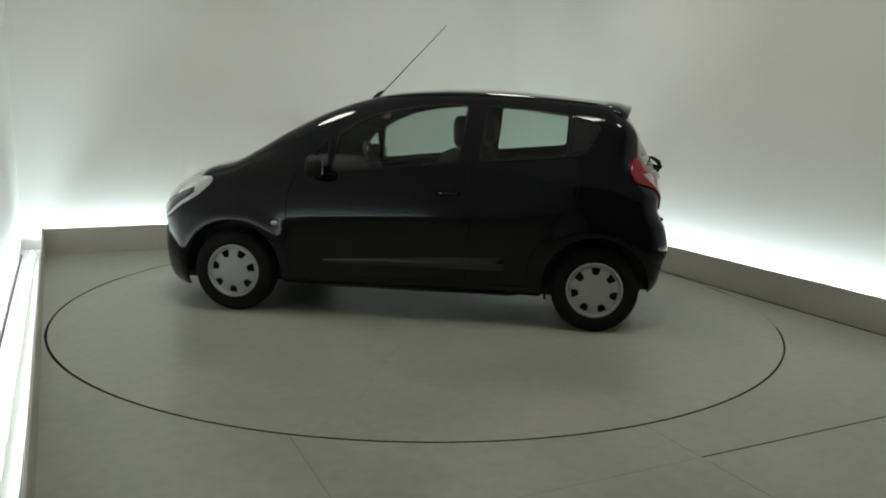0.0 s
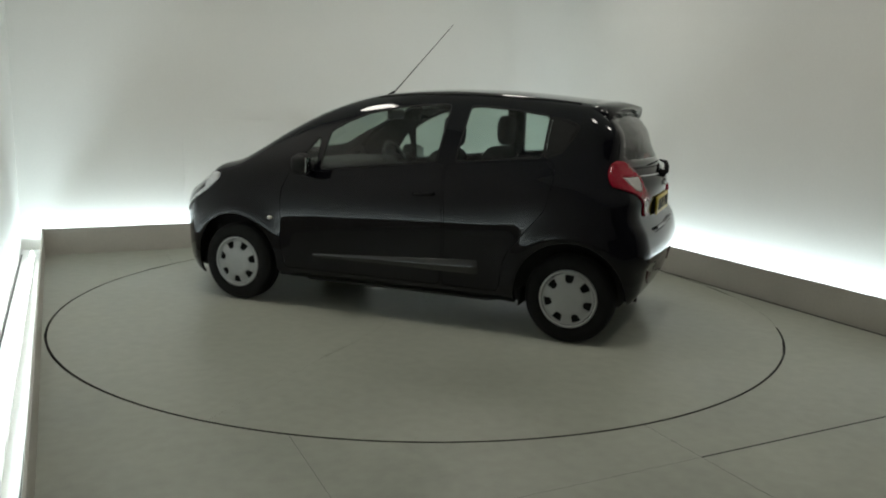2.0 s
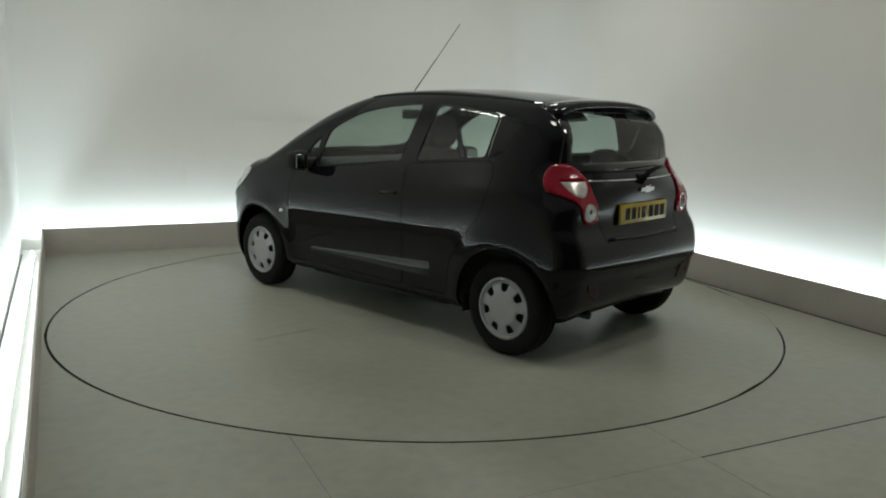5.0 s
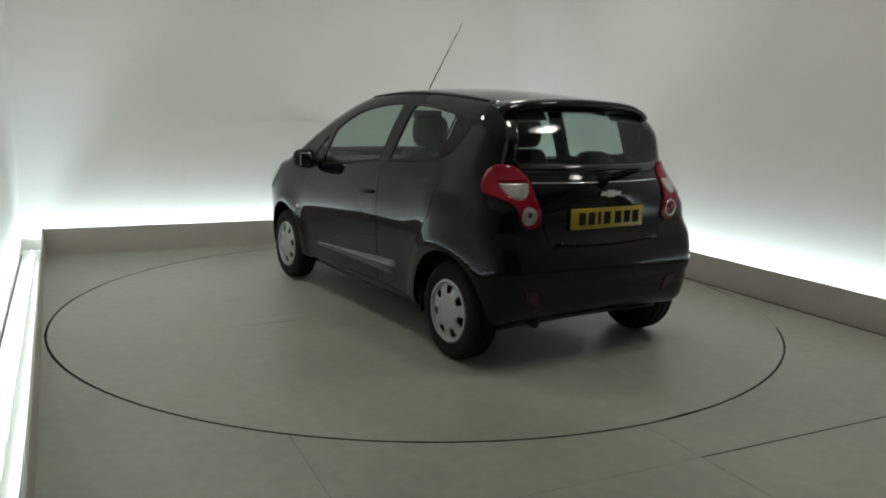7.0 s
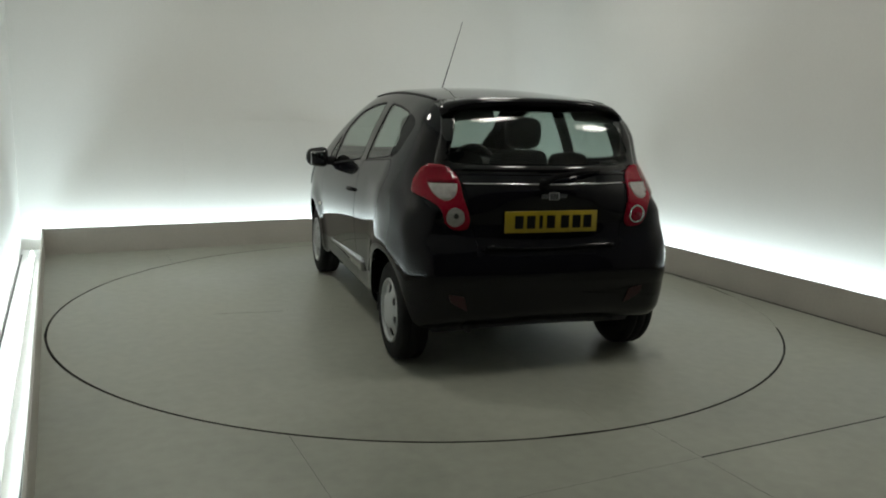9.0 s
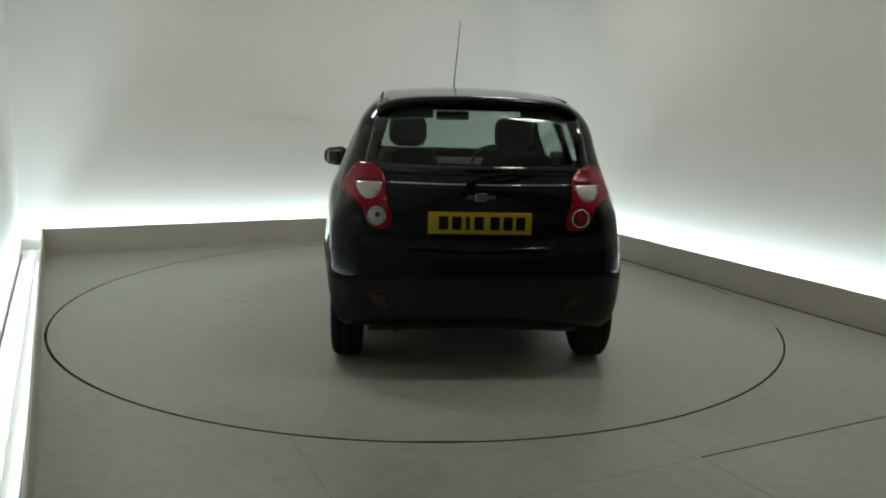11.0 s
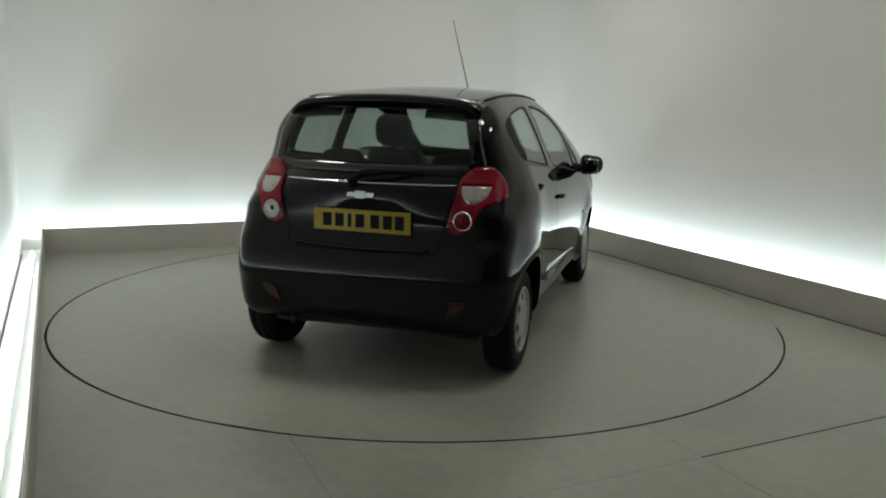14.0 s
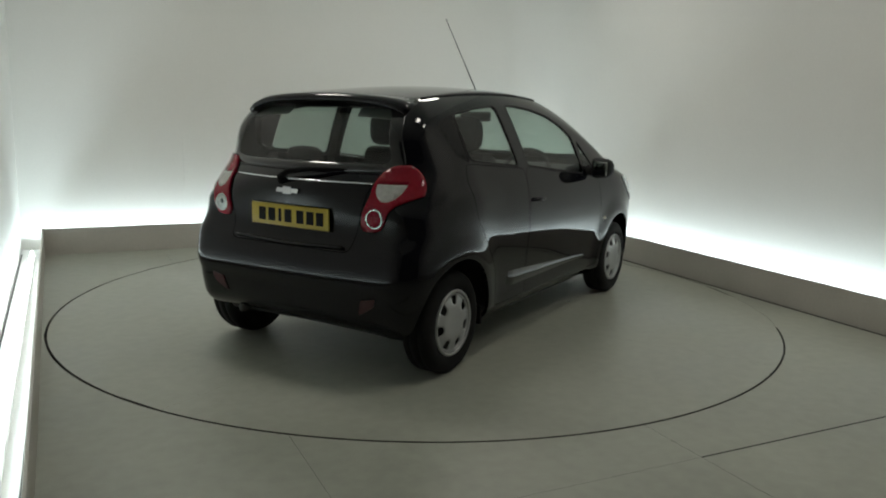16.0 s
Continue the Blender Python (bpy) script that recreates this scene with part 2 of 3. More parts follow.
setting("kerb_left", kl, M_KERB, "low grey-beige kerb hiding lamps against the wall")
setting("kerb_right", boxes((HALF, HALF + KT, FRONT, BACK, -0.05, KERB), bevel=0.003), M_KERB, "low grey-beige kerb hiding lamps against the wall")
# added dark strip: shade and dirt of the gap along the kerb's foot
setting("kerb_gap_right", boxes((HALF - 0.022, HALF - 0.0002, JY, BACK - 0.01, -0.04, 0.003), bevel=0.001), M_GROOVE, "dark strip standing in for the dirty, shaded gap at the foot of the kerb")
for nm, b in (("trough_back", (WX0, WX1, BACK + KT, WY1, -0.05, 0.0)), ("trough_left", (WX0, -HALF - KT, FRONT, BACK + KT, -0.05, 0.0)),
              ("trough_right", (HALF + KT, WX1, FRONT, BACK + KT, -0.05, 0.0))):
    setting(nm, boxes(b), M_TROUGH, "white trough floor behind the kerb")
# wide flush panel on the back wall
setting("wall_panel", boxes((-1.22, 0.85, WY1 - 0.0025, WY1 + 0.01, 0.02, 1.20), bevel=0.0012), M_WALL, "flush white access panel in the wall")
# softly rounded corner of the two far walls
COVE = 0.5
bm = bmesh.new()
cols = []
for k in range(21):
    a = math.pi / 2 * k / 20
    x, y = WX1 - 0.001 - COVE + COVE * math.sin(a), WY1 - 0.001 - COVE + COVE * math.cos(a)
    cols.append([bm.verts.new((x, y, z)) for z in (0.0, CEIL)])
for a, b in zip(cols, cols[1:]):
    bm.faces.new((a[0], b[0], b[1], a[1]))
setting("wall_corner", bm, M_WALL, "rounded white corner between two walls", smooth=True)


def fluorescent(x, y, length, along):
    root = tagged(new("fluorescent_lamp"), "white fluorescent batten lamp lying in the trough behind the kerb", "lamp", "trough lamps")
    h = length / 2
    part("base", boxes((-h, h, -0.025, 0.025, 0.0, 0.04), bevel=0.004), M_TROUGH, root)
    bm = bmesh.new()
    tube(bm, [(-h + 0.02, 0, 0.062), (h - 0.02, 0, 0.062)], 0.013, 10)
    part("tube", bm, M_TUBE, root, "glowing white tube")
    root.matrix_world = pose(x, y, 0.0, 0, 0, 0 if along == "x" else 90)
    return root


first = fluorescent(-1.86, WY1 - 0.085, 1.2, "x")
for k in range(1, 4):
    copy_thing(first, pose(-1.86 + 1.24 * k, WY1 - 0.085, 0.0))
for k in range(4):
    copy_thing(first, pose(-HALF - 0.10, 1.9 - 1.24 * k, 0.0, 0, 0, 90))
    copy_thing(first, pose(WX1 - 0.085, 1.9 - 1.24 * k, 0.0, 0, 0, 90))
cable = bmesh.new()
tube(cable, [(-2.648, 2.70 - 0.4 * k, 0.006) for k in range(15)], 0.005, 6)
tagged(part("power_cable", cable, M_TRIM, None), "thin black power cable lying along the white trough", "cable")


def ceiling_lamp():
    root = tagged(new("ceiling_lamp"), "round white ceiling lamp with a glowing diffuser", "lamp", "ceiling lamps")
    bm = bmesh.new()
    lathe(bm, [(0.0, 0.0), (0.08, 0.0), (0.08, -0.06), (0.32, -0.16), (0.33, -0.27), (0.31, -0.27), (0.30, -0.17), (0.0, -0.10)], sides=36)
    part("housing", bm, M_HOUSING, root)
    bm = bmesh.new()
    lathe(bm, [(0.0, -0.262), (0.20, -0.258), (0.296, -0.245), (0.0, -0.235)], sides=36)
    part("diffuser", bm, M_DIFF, root, "glowing warm white diffuser")
    return root


lamp0 = ceiling_lamp()
lamp0.matrix_world = pose(*LAMPS[0], CEIL)
for lx, ly in LAMPS[1:]:
    copy_thing(lamp0, pose(lx, ly, CEIL))

# ---- the car: x forward, y to its left, z up, origin on the ground midway between the axles ----
from mathutils.bvhtree import BVHTree


def curve(table, x):
    """A smooth curve through (x, value) pairs."""
    if x <= table[0][0]:
        return table[0][1]
    if x >= table[-1][0]:
        return table[-1][1]
    n = len(table)
    for i in range(n - 1):
        if x <= table[i + 1][0]:
            x0, v0 = table[i]
            x1, v1 = table[i + 1]

            def slope(k):
                a, b = max(k - 1, 0), min(k + 1, n - 1)
                return (table[b][1] - table[a][1]) / (table[b][0] - table[a][0])
            h = x1 - x0
            u = (x - x0) / h
            return ((2 * u ** 3 - 3 * u * u + 1) * v0 + (u ** 3 - 2 * u * u + u) * h * slope(i)
                    + (3 * u * u - 2 * u ** 3) * v1 + (u ** 3 - u * u) * h * slope(i + 1))


ROOF = [(-1.50, 1.40), (-1.33, 1.428), (-1.13, 1.455), (-0.74, 1.492), (-0.34, 1.508), (0.03, 1.495), (0.30, 1.457), (0.60, 1.360),
        (0.864, 1.226), (1.06, 1.105), (1.22, 1.018), (1.42, 0.972), (1.60, 0.940), (1.75, 0.895), (1.92, 0.80)]
REAR = [(0.18, -1.520), (0.27, -1.578), (0.40, -1.614), (0.465, -1.626), (0.497, -1.644), (0.56, -1.647), (0.62, -1.634), (0.68, -1.606), (0.735, -1.581), (0.80, -1.574),
        (0.86, -1.582), (0.94, -1.598), (0.972, -1.598), (1.00, -1.582), (1.03, -1.560), (1.07, -1.533), (1.13, -1.498), (1.2, -1.456), (1.3, -1.397), (1.40, -1.335), (1.5, -1.30)]
NOSE = [(0.12, 1.89), (0.20, 1.935), (0.30, 1.955), (0.42, 1.960), (0.60, 1.944), (0.72, 1.910), (0.82, 1.86), (0.95, 1.79)]
PLAN = [(-1.67, 0.735), (-1.45, 0.772), (-1.2, 0.802), (-0.8, 0.797), (-0.3, 0.795), (0.4, 0.797), (1.1, 0.802), (1.4, 0.790), (1.65, 0.750), (1.9, 0.690)]
SECT = [(0.18, 0.925), (0.26, 0.955), (0.36, 0.968), (0.46, 0.978), (0.58, 0.992), (0.68, 1.0), (0.80, 0.995), (0.90, 0.975), (1.0, 0.943), (1.1, 0.895),
        (1.2, 0.845), (1.35, 0.768), (1.5, 0.69)]
LEN0, LEN1, BASE = -1.645, 1.925, 0.178
WHEELS = ((1.195, "front"), (-1.177, "rear"))


def smooth(a, b, x):
    u = min(max((x - a) / (b - a), 0.0), 1.0)
    return u * u * (3 - 2 * u)


def shell_point(X, Y, s):
    """X: nominal length, Y: -1 to 1 across, s: 0 at the sill to 1 at the roof."""
    wr, wf = smooth(-0.75, LEN0, X), smooth(1.30, LEN1, X)
    at_top = X + 0.36 * wr
    base = BASE + (0.022 + 0.045 * (1 - Y * Y)) * smooth(-1.2, -1.62, X) - 0.050 * smooth(1.35, 1.75, X)
    z = base + s * (curve(ROOF, at_top) - base)
    x = X + (curve(REAR, z) - LEN0) * wr + (curve(NOSE, z) - LEN1) * wf
    x -= 0.29 * Y * Y * wf
    # the rear bows forwards at its sides, most at the height of the lamps
    x += (0.035 * smooth(0.75, 0.6, z) + 0.042 * smooth(0.66, 0.78, z) + 0.120 * smooth(0.84, 0.99, z) - 0.130 * smooth(1.03, 1.28, z)) * Y * Y * wr
    half = curve(PLAN, x) * curve(SECT, z) * (1 - 0.078 * smooth(-0.95, -1.5, x) * smooth(0.50, 1.10, z) * (1 - 0.6 * smooth(1.15, 1.35, z)))
    # bulges over the wheels, shoulder over the rear one
    for wx, _ in WHEELS:
        d = math.hypot(x - wx, z - 0.30)
        half += (0.022 if wx > 0 else 0.018) * math.exp(-((d - 0.335) / 0.085) ** 2)
    drop = z - (0.935 - 0.10 * smooth(-1.15, -1.48, x))
    half += 0.013 * math.exp(-(drop / (0.035 if drop > 0 else 0.16)) ** 2) * smooth(-0.62, -1.0, x) * smooth(-1.56, -1.38, x)
    # crowned roof and bonnet
    crown = 0.035 * Y * Y * smooth(0.75, 1.0, s)
    return Vector((x, Y * half, z - crown))


def shell(step, shrink=0.0):
    """A rounded box, bent to the car's outline."""
    hx, hy, hz, r = (LEN1 - LEN0) / 2, 0.80, 0.65, 0.125
    bm = bmesh.new()
    mid = (LEN0 + LEN1) / 2

    def place(p):
        q = Vector((min(max(p.x, -hx + r), hx - r), min(max(p.y, -hy + r), hy - r), min(max(p.z, -hz + r), hz - r)))
        d = p - q
        p = q + d.normalized() * r if d.length > 1e-9 else p
        v = shell_point(mid + p.x, p.y / hy, (p.z + hz) / (2 * hz))
        if shrink:
            v.y *= 1 - shrink / 0.8
            v.x = mid + (v.x - mid) * (1 - shrink / 1.7)
            v.z -= shrink * 0.6
        return v
    half = Vector((hx, hy, hz))
    for ax in range(3):
        u, w = (ax + 1) % 3, (ax + 2) % 3
        nu, nw = max(int(2 * half[u] / step), 4), max(int(2 * half[w] / step), 4)
        for sg in (-1, 1):
            grid = []
            for i in range(nu + 1):
                row = []
                for j in range(nw + 1):
                    p = Vector((0, 0, 0))
                    p[ax], p[u], p[w] = sg * half[ax], half[u] * (2 * i / nu - 1), half[w] * (2 * j / nw - 1)
                    row.append(bm.verts.new(place(p)))
                grid.append(row)
            for i in range(nu):
                for j in range(nw):
                    q = (grid[i][j], grid[i + 1][j], grid[i + 1][j + 1], grid[i][j + 1])
                    bm.faces.new(q if sg > 0 else tuple(reversed(q)))
    bmesh.ops.remove_doubles(bm, verts=bm.verts, dist=1e-4)
    bmesh.ops.recalc_face_normals(bm, faces=bm.faces)
    return bm


def inside(poly, a, b):
    hit = False
    for (x0, y0), (x1, y1) in zip(poly, poly[1:] + poly[:1]):
        if (y0 > b) != (y1 > b) and a < (x1 - x0) * (b - y0) / (y1 - y0) + x0:
            hit = not hit
    return hit


def cut(bm, poly, axes, test):
    """Cuts the outline of a polygon, seen along an axis, into the faces that pass the test; gives the faces inside it."""
    i, j = axes
    xs, ys = [q[0] for q in poly], [q[1] for q in poly]
    low, high = (min(xs) - 1e-4, min(ys) - 1e-4), (max(xs) + 1e-4, max(ys) + 1e-4)

    def reaches(f, lo, hi):
        a = [v.co[i] for v in f.verts]
        if max(a) < lo[0] or min(a) > hi[0]:
            return False
        b = [v.co[j] for v in f.verts]
        return max(b) >= lo[1] and min(b) <= hi[1]

    near = {f for f in bm.faces if reaches(f, low, high) and test(f)}
    for p0, p1 in zip(poly, poly[1:] + poly[:1]):
        lo = (min(p0[0], p1[0]) - 1e-4, min(p0[1], p1[1]) - 1e-4)
        hi = (max(p0[0], p1[0]) + 1e-4, max(p0[1], p1[1]) + 1e-4)
        hit = [f for f in near if f.is_valid and reaches(f, lo, hi)]
        if not hit:
            continue
        geom = set(hit)
        for f in hit:
            geom.update(f.edges)
            geom.update(f.verts)
        co, no = Vector((0, 0, 0)), Vector((0, 0, 0))
        co[i], co[j] = p0
        no[i], no[j] = p1[1] - p0[1], p0[0] - p1[0]
        if no.length > 1e-9:
            made = bmesh.ops.bisect_plane(bm, geom=list(geom), dist=1e-5, plane_co=co, plane_no=no.normalized())["geom"]
            near.update(g for g in made if isinstance(g, bmesh.types.BMFace))
    # in the order of the mesh, so that every build is the same
    out = []
    for f in bm.faces:
        if f in near:
            c = f.calc_center_median()
            if inside(poly, c[i], c[j]):
                out.append(f)
    return out


def take(bm, faces):
    """Moves faces into a bmesh of their own."""
    fresh = bmesh.new()
    made = {}
    for f in faces:
        vs = []
        for v in f.verts:
            if v not in made:
                made[v] = fresh.verts.new(v.co)
            vs.append(made[v])
        try:
            fresh.faces.new(vs)
        except ValueError:
            pass
    bmesh.ops.delete(bm, geom=list(set(faces)), context="FACES")
    return fresh


def grown(poly, d):
    """A polygon with its sides moved outwards by d."""
    area = sum(a[0] * b[1] - b[0] * a[1] for a, b in zip(poly, poly[1:] + poly[:1]))
    sg = 1 if area > 0 else -1
    n = len(poly)
    out = []
    for k in range(n):
        a, b, c = Vector(poly[k - 1]), Vector(poly[k]), Vector(poly[(k + 1) % n])
        e0, e1 = (b - a).normalized(), (c - b).normalized()
        n0, n1 = Vector((e0.y, -e0.x)) * sg, Vector((e1.y, -e1.x)) * sg
        m = (n0 + n1).normalized()
        out.append(tuple(b + m * d / max(m.dot(n0), 0.5)))
    return out


def rounded(poly, r, n=4):
    """A polygon with rounded corners."""
    out = []
    for k in range(len(poly)):
        a, b, c = Vector(poly[k - 1]), Vector(poly[k]), Vector(poly[(k + 1) % len(poly)])
        d0, d1 = min(r, (a - b).length * 0.45), min(r, (c - b).length * 0.45)
        p, q = b + (a - b).normalized() * d0, b + (c - b).normalized() * d1
        for t in range(n + 1):
            u = t / n
            out.append(tuple((1 - u) ** 2 * p + 2 * u * (1 - u) * b + u * u * q))
    return out


def ring(cx, cy, r, n=20, squash=1.0):
    return [(cx + r * math.cos(2 * math.pi * k / n), cy + r * squash * math.sin(2 * math.pi * k / n)) for k in range(n)]


def flange(bm, depth):
    """Turns the open edges of a panel inwards, as pressed sheet has them."""
    bm.normal_update()
    for e in [e for e in bm.edges if e.is_boundary]:
        a, b = e.verts
        f = e.link_faces[0]
        na, nb = (a.normal + f.normal).normalized(), (b.normal + f.normal).normalized()
        q = [bm.verts.new(c) for c in (a.co, b.co, b.co - nb * depth, a.co - na * depth)]
        for loop in f.loops:
            if loop.edge is e and loop.vert is a:
                q.reverse()
        bm.faces.new(q)
    return bm


def thick(ob, depth, out=-1.0):
    m = ob.modifiers.new("thickness", "SOLIDIFY")
    m.thickness, m.offset, m.use_even_offset = depth, out, False
    return ob


FRONT_QUARTER = [(0.700, 1.005), (0.562, 1.168), (0.555, 0.992)]
FRONT_GLASS = [(0.520, 0.962), (0.490, 1.205), (0.380, 1.268), (0.235, 1.328), (0.02, 1.372), (-0.20, 1.392), (-0.325, 1.394), (-0.290, 1.052)]
REAR_GLASS = [(-0.425, 1.058), (-0.470, 1.391), (-0.72, 1.374), (-0.975, 1.342), (-0.965, 1.110)]
HANDLE_PANEL = [(-0.985, 1.105), (-0.993, 1.337), (-1.10, 1.315), (-1.165, 1.285), (-1.08, 1.14)]
FRONT_DOOR = [(0.735, 0.975), (0.815, 0.80), (0.825, 0.42), (0.80, 0.275), (-0.345, 0.275), (-0.365, 0.62), (-0.345, 1.035), (-0.25, 1.036), (0.52, 0.938)]
REAR_DOOR = [(-0.362, 1.035), (-0.385, 0.62), (-0.362, 0.275), (-0.735, 0.275), (-0.775, 0.50), (-0.90, 0.66), (-1.02, 0.80), (-1.06, 1.00), (-1.035, 1.085), (-0.98, 1.088)]
LAMP = [(0.455, 0.775), (0.505, 0.768), (0.555, 0.785), (0.578, 0.825), (0.588, 0.870), (0.608, 0.900), (0.690, 0.945), (0.80, 0.990), (0.80, 1.045), (0.80, 1.094),
        (0.620, 1.096), (0.540, 1.092), (0.495, 1.056), (0.476, 1.005), (0.478, 0.955), (0.468, 0.910), (0.452, 0.860), (0.442, 0.810)]
LAMP_WRAP = [(-1.75, 0.70), (-1.50, 0.74), (-1.475, 0.83), (-1.455, 0.89), (-1.415, 0.925), (-1.375, 0.965), (-1.352, 1.015), (-1.352, 1.065), (-1.375, 1.095), (-1.42, 1.115), (-1.75, 1.12)]
TAILGATE = [(-0.50, 1.045), (-0.455, 0.98), (-0.445, 0.88), (-0.41, 0.74), (-0.40, 0.665), (0.40, 0.665), (0.41, 0.74), (0.445, 0.88), (0.455, 0.98), (0.50, 1.045)]
REAR_FRAME = [(-0.600, 1.058), (-0.515, 1.405), (0.515, 1.405), (0.600, 1.058)]
REAR_PANE = [(-0.530, 1.100), (-0.450, 1.372), (0.450, 1.372), (0.530, 1.100)]
SCREEN = [(1.10, -0.60), (0.80, -0.60), (0.42, -0.515), (0.42, 0.515), (0.80, 0.60), (1.10, 0.60), (1.16, 0.3), (1.16, -0.3)]
HEADLAMP = [(1.87, 0.565), (1.83, 0.67), (1.72, 0.785), (1.60, 0.858), (1.46, 0.888), (1.32, 0.898), (1.325, 0.856), (1.425, 0.772), (1.58, 0.682), (1.74, 0.575)]


def mirrored(poly):
    return [(-a, b) for a, b in reversed(poly)]


def build_car():
    car = tagged(new("car"), "small black five-door hatchback car standing on the turntable", "car")
    bm = shell(0.029)
    bvh = BVHTree.FromBMesh(bm)

    def behind(y, z):
        return bvh.ray_cast(Vector((-3, y, z)), Vector((1, 0, 0)))[0].x

    def beside(x, z, sg=1):
        return bvh.ray_cast(Vector((x, 3 * sg, z)), Vector((0, -sg, 0)))[0].y

    def above(x, y):
        return bvh.ray_cast(Vector((x, y, 3)), Vector((0, 0, -1)))[0].z

    # wheel openings and the open underside
    for sg in (-1, 1):
        for wx, _ in WHEELS:
            r = 0.335
            arch = [(wx + r * math.cos(a), 0.283 + r * math.sin(a)) for a in [math.pi * k / 18 for k in range(19)]] + [(wx - r - 0.01, 0.1), (wx + r + 0.01, 0.1)]
            bmesh.ops.delete(bm, geom=cut(bm, arch, (0, 2), lambda f: f.calc_center_median().y * sg > 0.45), context="FACES")
    bmesh.ops.delete(bm, geom=[f for f in bm.faces if f.normal.z < -0.85 and f.calc_center_median().z < 0.24], context="FACES")
    # side glass and doors
    for sg in (-1, 1):
        def side(f, sg=sg):
            c = f.calc_center_median()
            return c.y * sg > 0.40 and abs(f.normal.y) > 0.25
        for nm, poly, mat, lab in (("quarter_window", FRONT_QUARTER, M_GLASS, "small triangular front quarter glass"),
                                   ("front_side_window", FRONT_GLASS, M_GLASS, "clear front door glass"),
                                   ("rear_side_window", REAR_GLASS, M_GLASS, "clear rear door glass"),
                                   ("handle_panel", HANDLE_PANEL, M_TRIM, "black plastic panel behind the rear door glass")):
            poly = rounded(poly, 0.025, 3)
            edge = take(bm, [f for f in cut(bm, grown(poly, 0.011), (0, 2), side)])
            faces = cut(edge, poly, (0, 2), lambda f: True)
            pane = take(edge, faces)
            pane.normal_update()
            for v in pane.verts:
                v.co.y -= sg * 0.004
            glass = part(nm, pane, mat, car, lab)
            part("seal", edge, M_TRIM, glass, "black rubber seal")
            if mat is M_TRIM:
                thick(glass, 0.012)
            else:
                glass.visible_shadow = False
        for nm, poly in (("front_door", FRONT_DOOR), ("rear_door", REAR_DOOR)):
            poly = rounded(poly, 0.04, 4)
            gap = take(bm, cut(bm, grown(poly, 0.0035), (0, 2), side))
            panel = take(gap, cut(gap, poly, (0, 2), lambda f: True))
            gap.free()
            part(nm, flange(panel, 0.015), M_PAINT, car, "glossy black painted door")
    # screen
    screen = take(bm, cut(bm, rounded(SCREEN, 0.05, 3), (0, 1), lambda f: f.calc_center_median().z > 0.95 and f.normal.z > 0.3))
    ws = part("windscreen", screen, M_GLASS, car, "clear windscreen")
    ws.visible_shadow = False

    def rearward(f):
        return f.calc_center_median().x < -1.05 and f.normal.x < -0.12
    # rear lamps
    for sg in (1, -1):
        poly = LAMP if sg > 0 else mirrored(LAMP)
        wrap = rounded(LAMP_WRAP, 0.03, 3)
        cut(bm, wrap, (0, 2), lambda f: f.calc_center_median().y * sg > 0.40)
        found = cut(bm, rounded(poly, 0.02, 2), (1, 2), lambda f: f.calc_center_median().x < -1.2)
        lamp = take(bm, [f for f in found if inside(wrap, f.calc_center_median().x, f.calc_center_median().z)])
        upper = [(sg * (0.560 + 0.066 * math.cos(a)), 0.998 + 0.082 * math.sin(a)) for a in [math.pi + math.pi * k / 14 for k in range(15)]]
        clear = take(lamp, cut(lamp, upper, (1, 2), lambda f: True))
        rim = take(lamp, cut(lamp, ring(sg * 0.520, 0.837, 0.047), (1, 2), lambda f: True))
        low = take(rim, cut(rim, ring(sg * 0.520, 0.837, 0.041), (1, 2), lambda f: True))
        bulb = take(low, cut(low, ring(sg * 0.516, 0.845, 0.013, 10), (1, 2), lambda f: True))
        body = thick(part("rear_lamp", lamp, M_RED, car, "red rear lamp cluster with a round lower lens"), 0.014, 0.6)
        thick(part("turn_lens", clear, M_CLEAR, body, "clear half-round lens"), 0.014, 0.55)
        thick(part("lens_rim", rim, M_CHROME if sg < 0 else M_CLEAR, body, "bright ring"), 0.014, 0.8)
        thick(part("lower_lens", low, M_CLEAR if sg > 0 else M_RED, body, "clear reversing lens" if sg > 0 else "red fog lens"), 0.014, 0.5)
        thick(part("bulb", bulb, M_STEEL if sg > 0 else M_RED, body, "bulb seen through the lens"), 0.014, 0.6)
    # rear glass and tailgate
    poly = rounded(REAR_FRAME, 0.05, 4)
    border = take(bm, cut(bm, poly, (1, 2), rearward))
    pane = take(border, cut(border, rounded(REAR_PANE, 0.05, 4), (1, 2), lambda f: True))
    rw = part("rear_window", pane, M_REARGLASS, car, "tinted rear window")
    rw.visible_shadow = False
    thick(part("glass_border", border, M_GLOSSBLACK, rw, "black printed glass border"), 0.006)
    poly = rounded(TAILGATE, 0.05, 4)
    gap = take(bm, cut(bm, grown(poly, 0.004), (1, 2), rearward))
    gate = take(gap, cut(gap, poly, (1, 2), lambda f: True))
    gap.free()
    part("tailgate", flange(gate, 0.015), M_PAINT, car, "glossy black tailgate")
    # headlamps
    for sg in (1, -1):
        lamp = take(bm, cut(bm, rounded(HEADLAMP, 0.03, 3), (0, 2), lambda f: f.calc_center_median().y * sg > 0.25 and f.calc_center_median().x > 1.3))
        shade = take(lamp, cut(lamp, [(1.80, 0.640), (1.70, 0.715), (1.58, 0.775), (1.45, 0.825), (1.45, 0.790), (1.58, 0.705), (1.74, 0.600)], (0, 2), lambda f: True))
        eye = take(lamp, cut(lamp, ring(1.655, 0.768, 0.038, 14), (0, 2), lambda f: True))
        head = thick(part("headlamp", lamp, M_HEAD, car, "large clear headlamp swept back over the wing"), 0.010, 0.5)
        thick(part("main_lens", eye, M_CLEAR, head, "round main lens"), 0.008, 0.9)
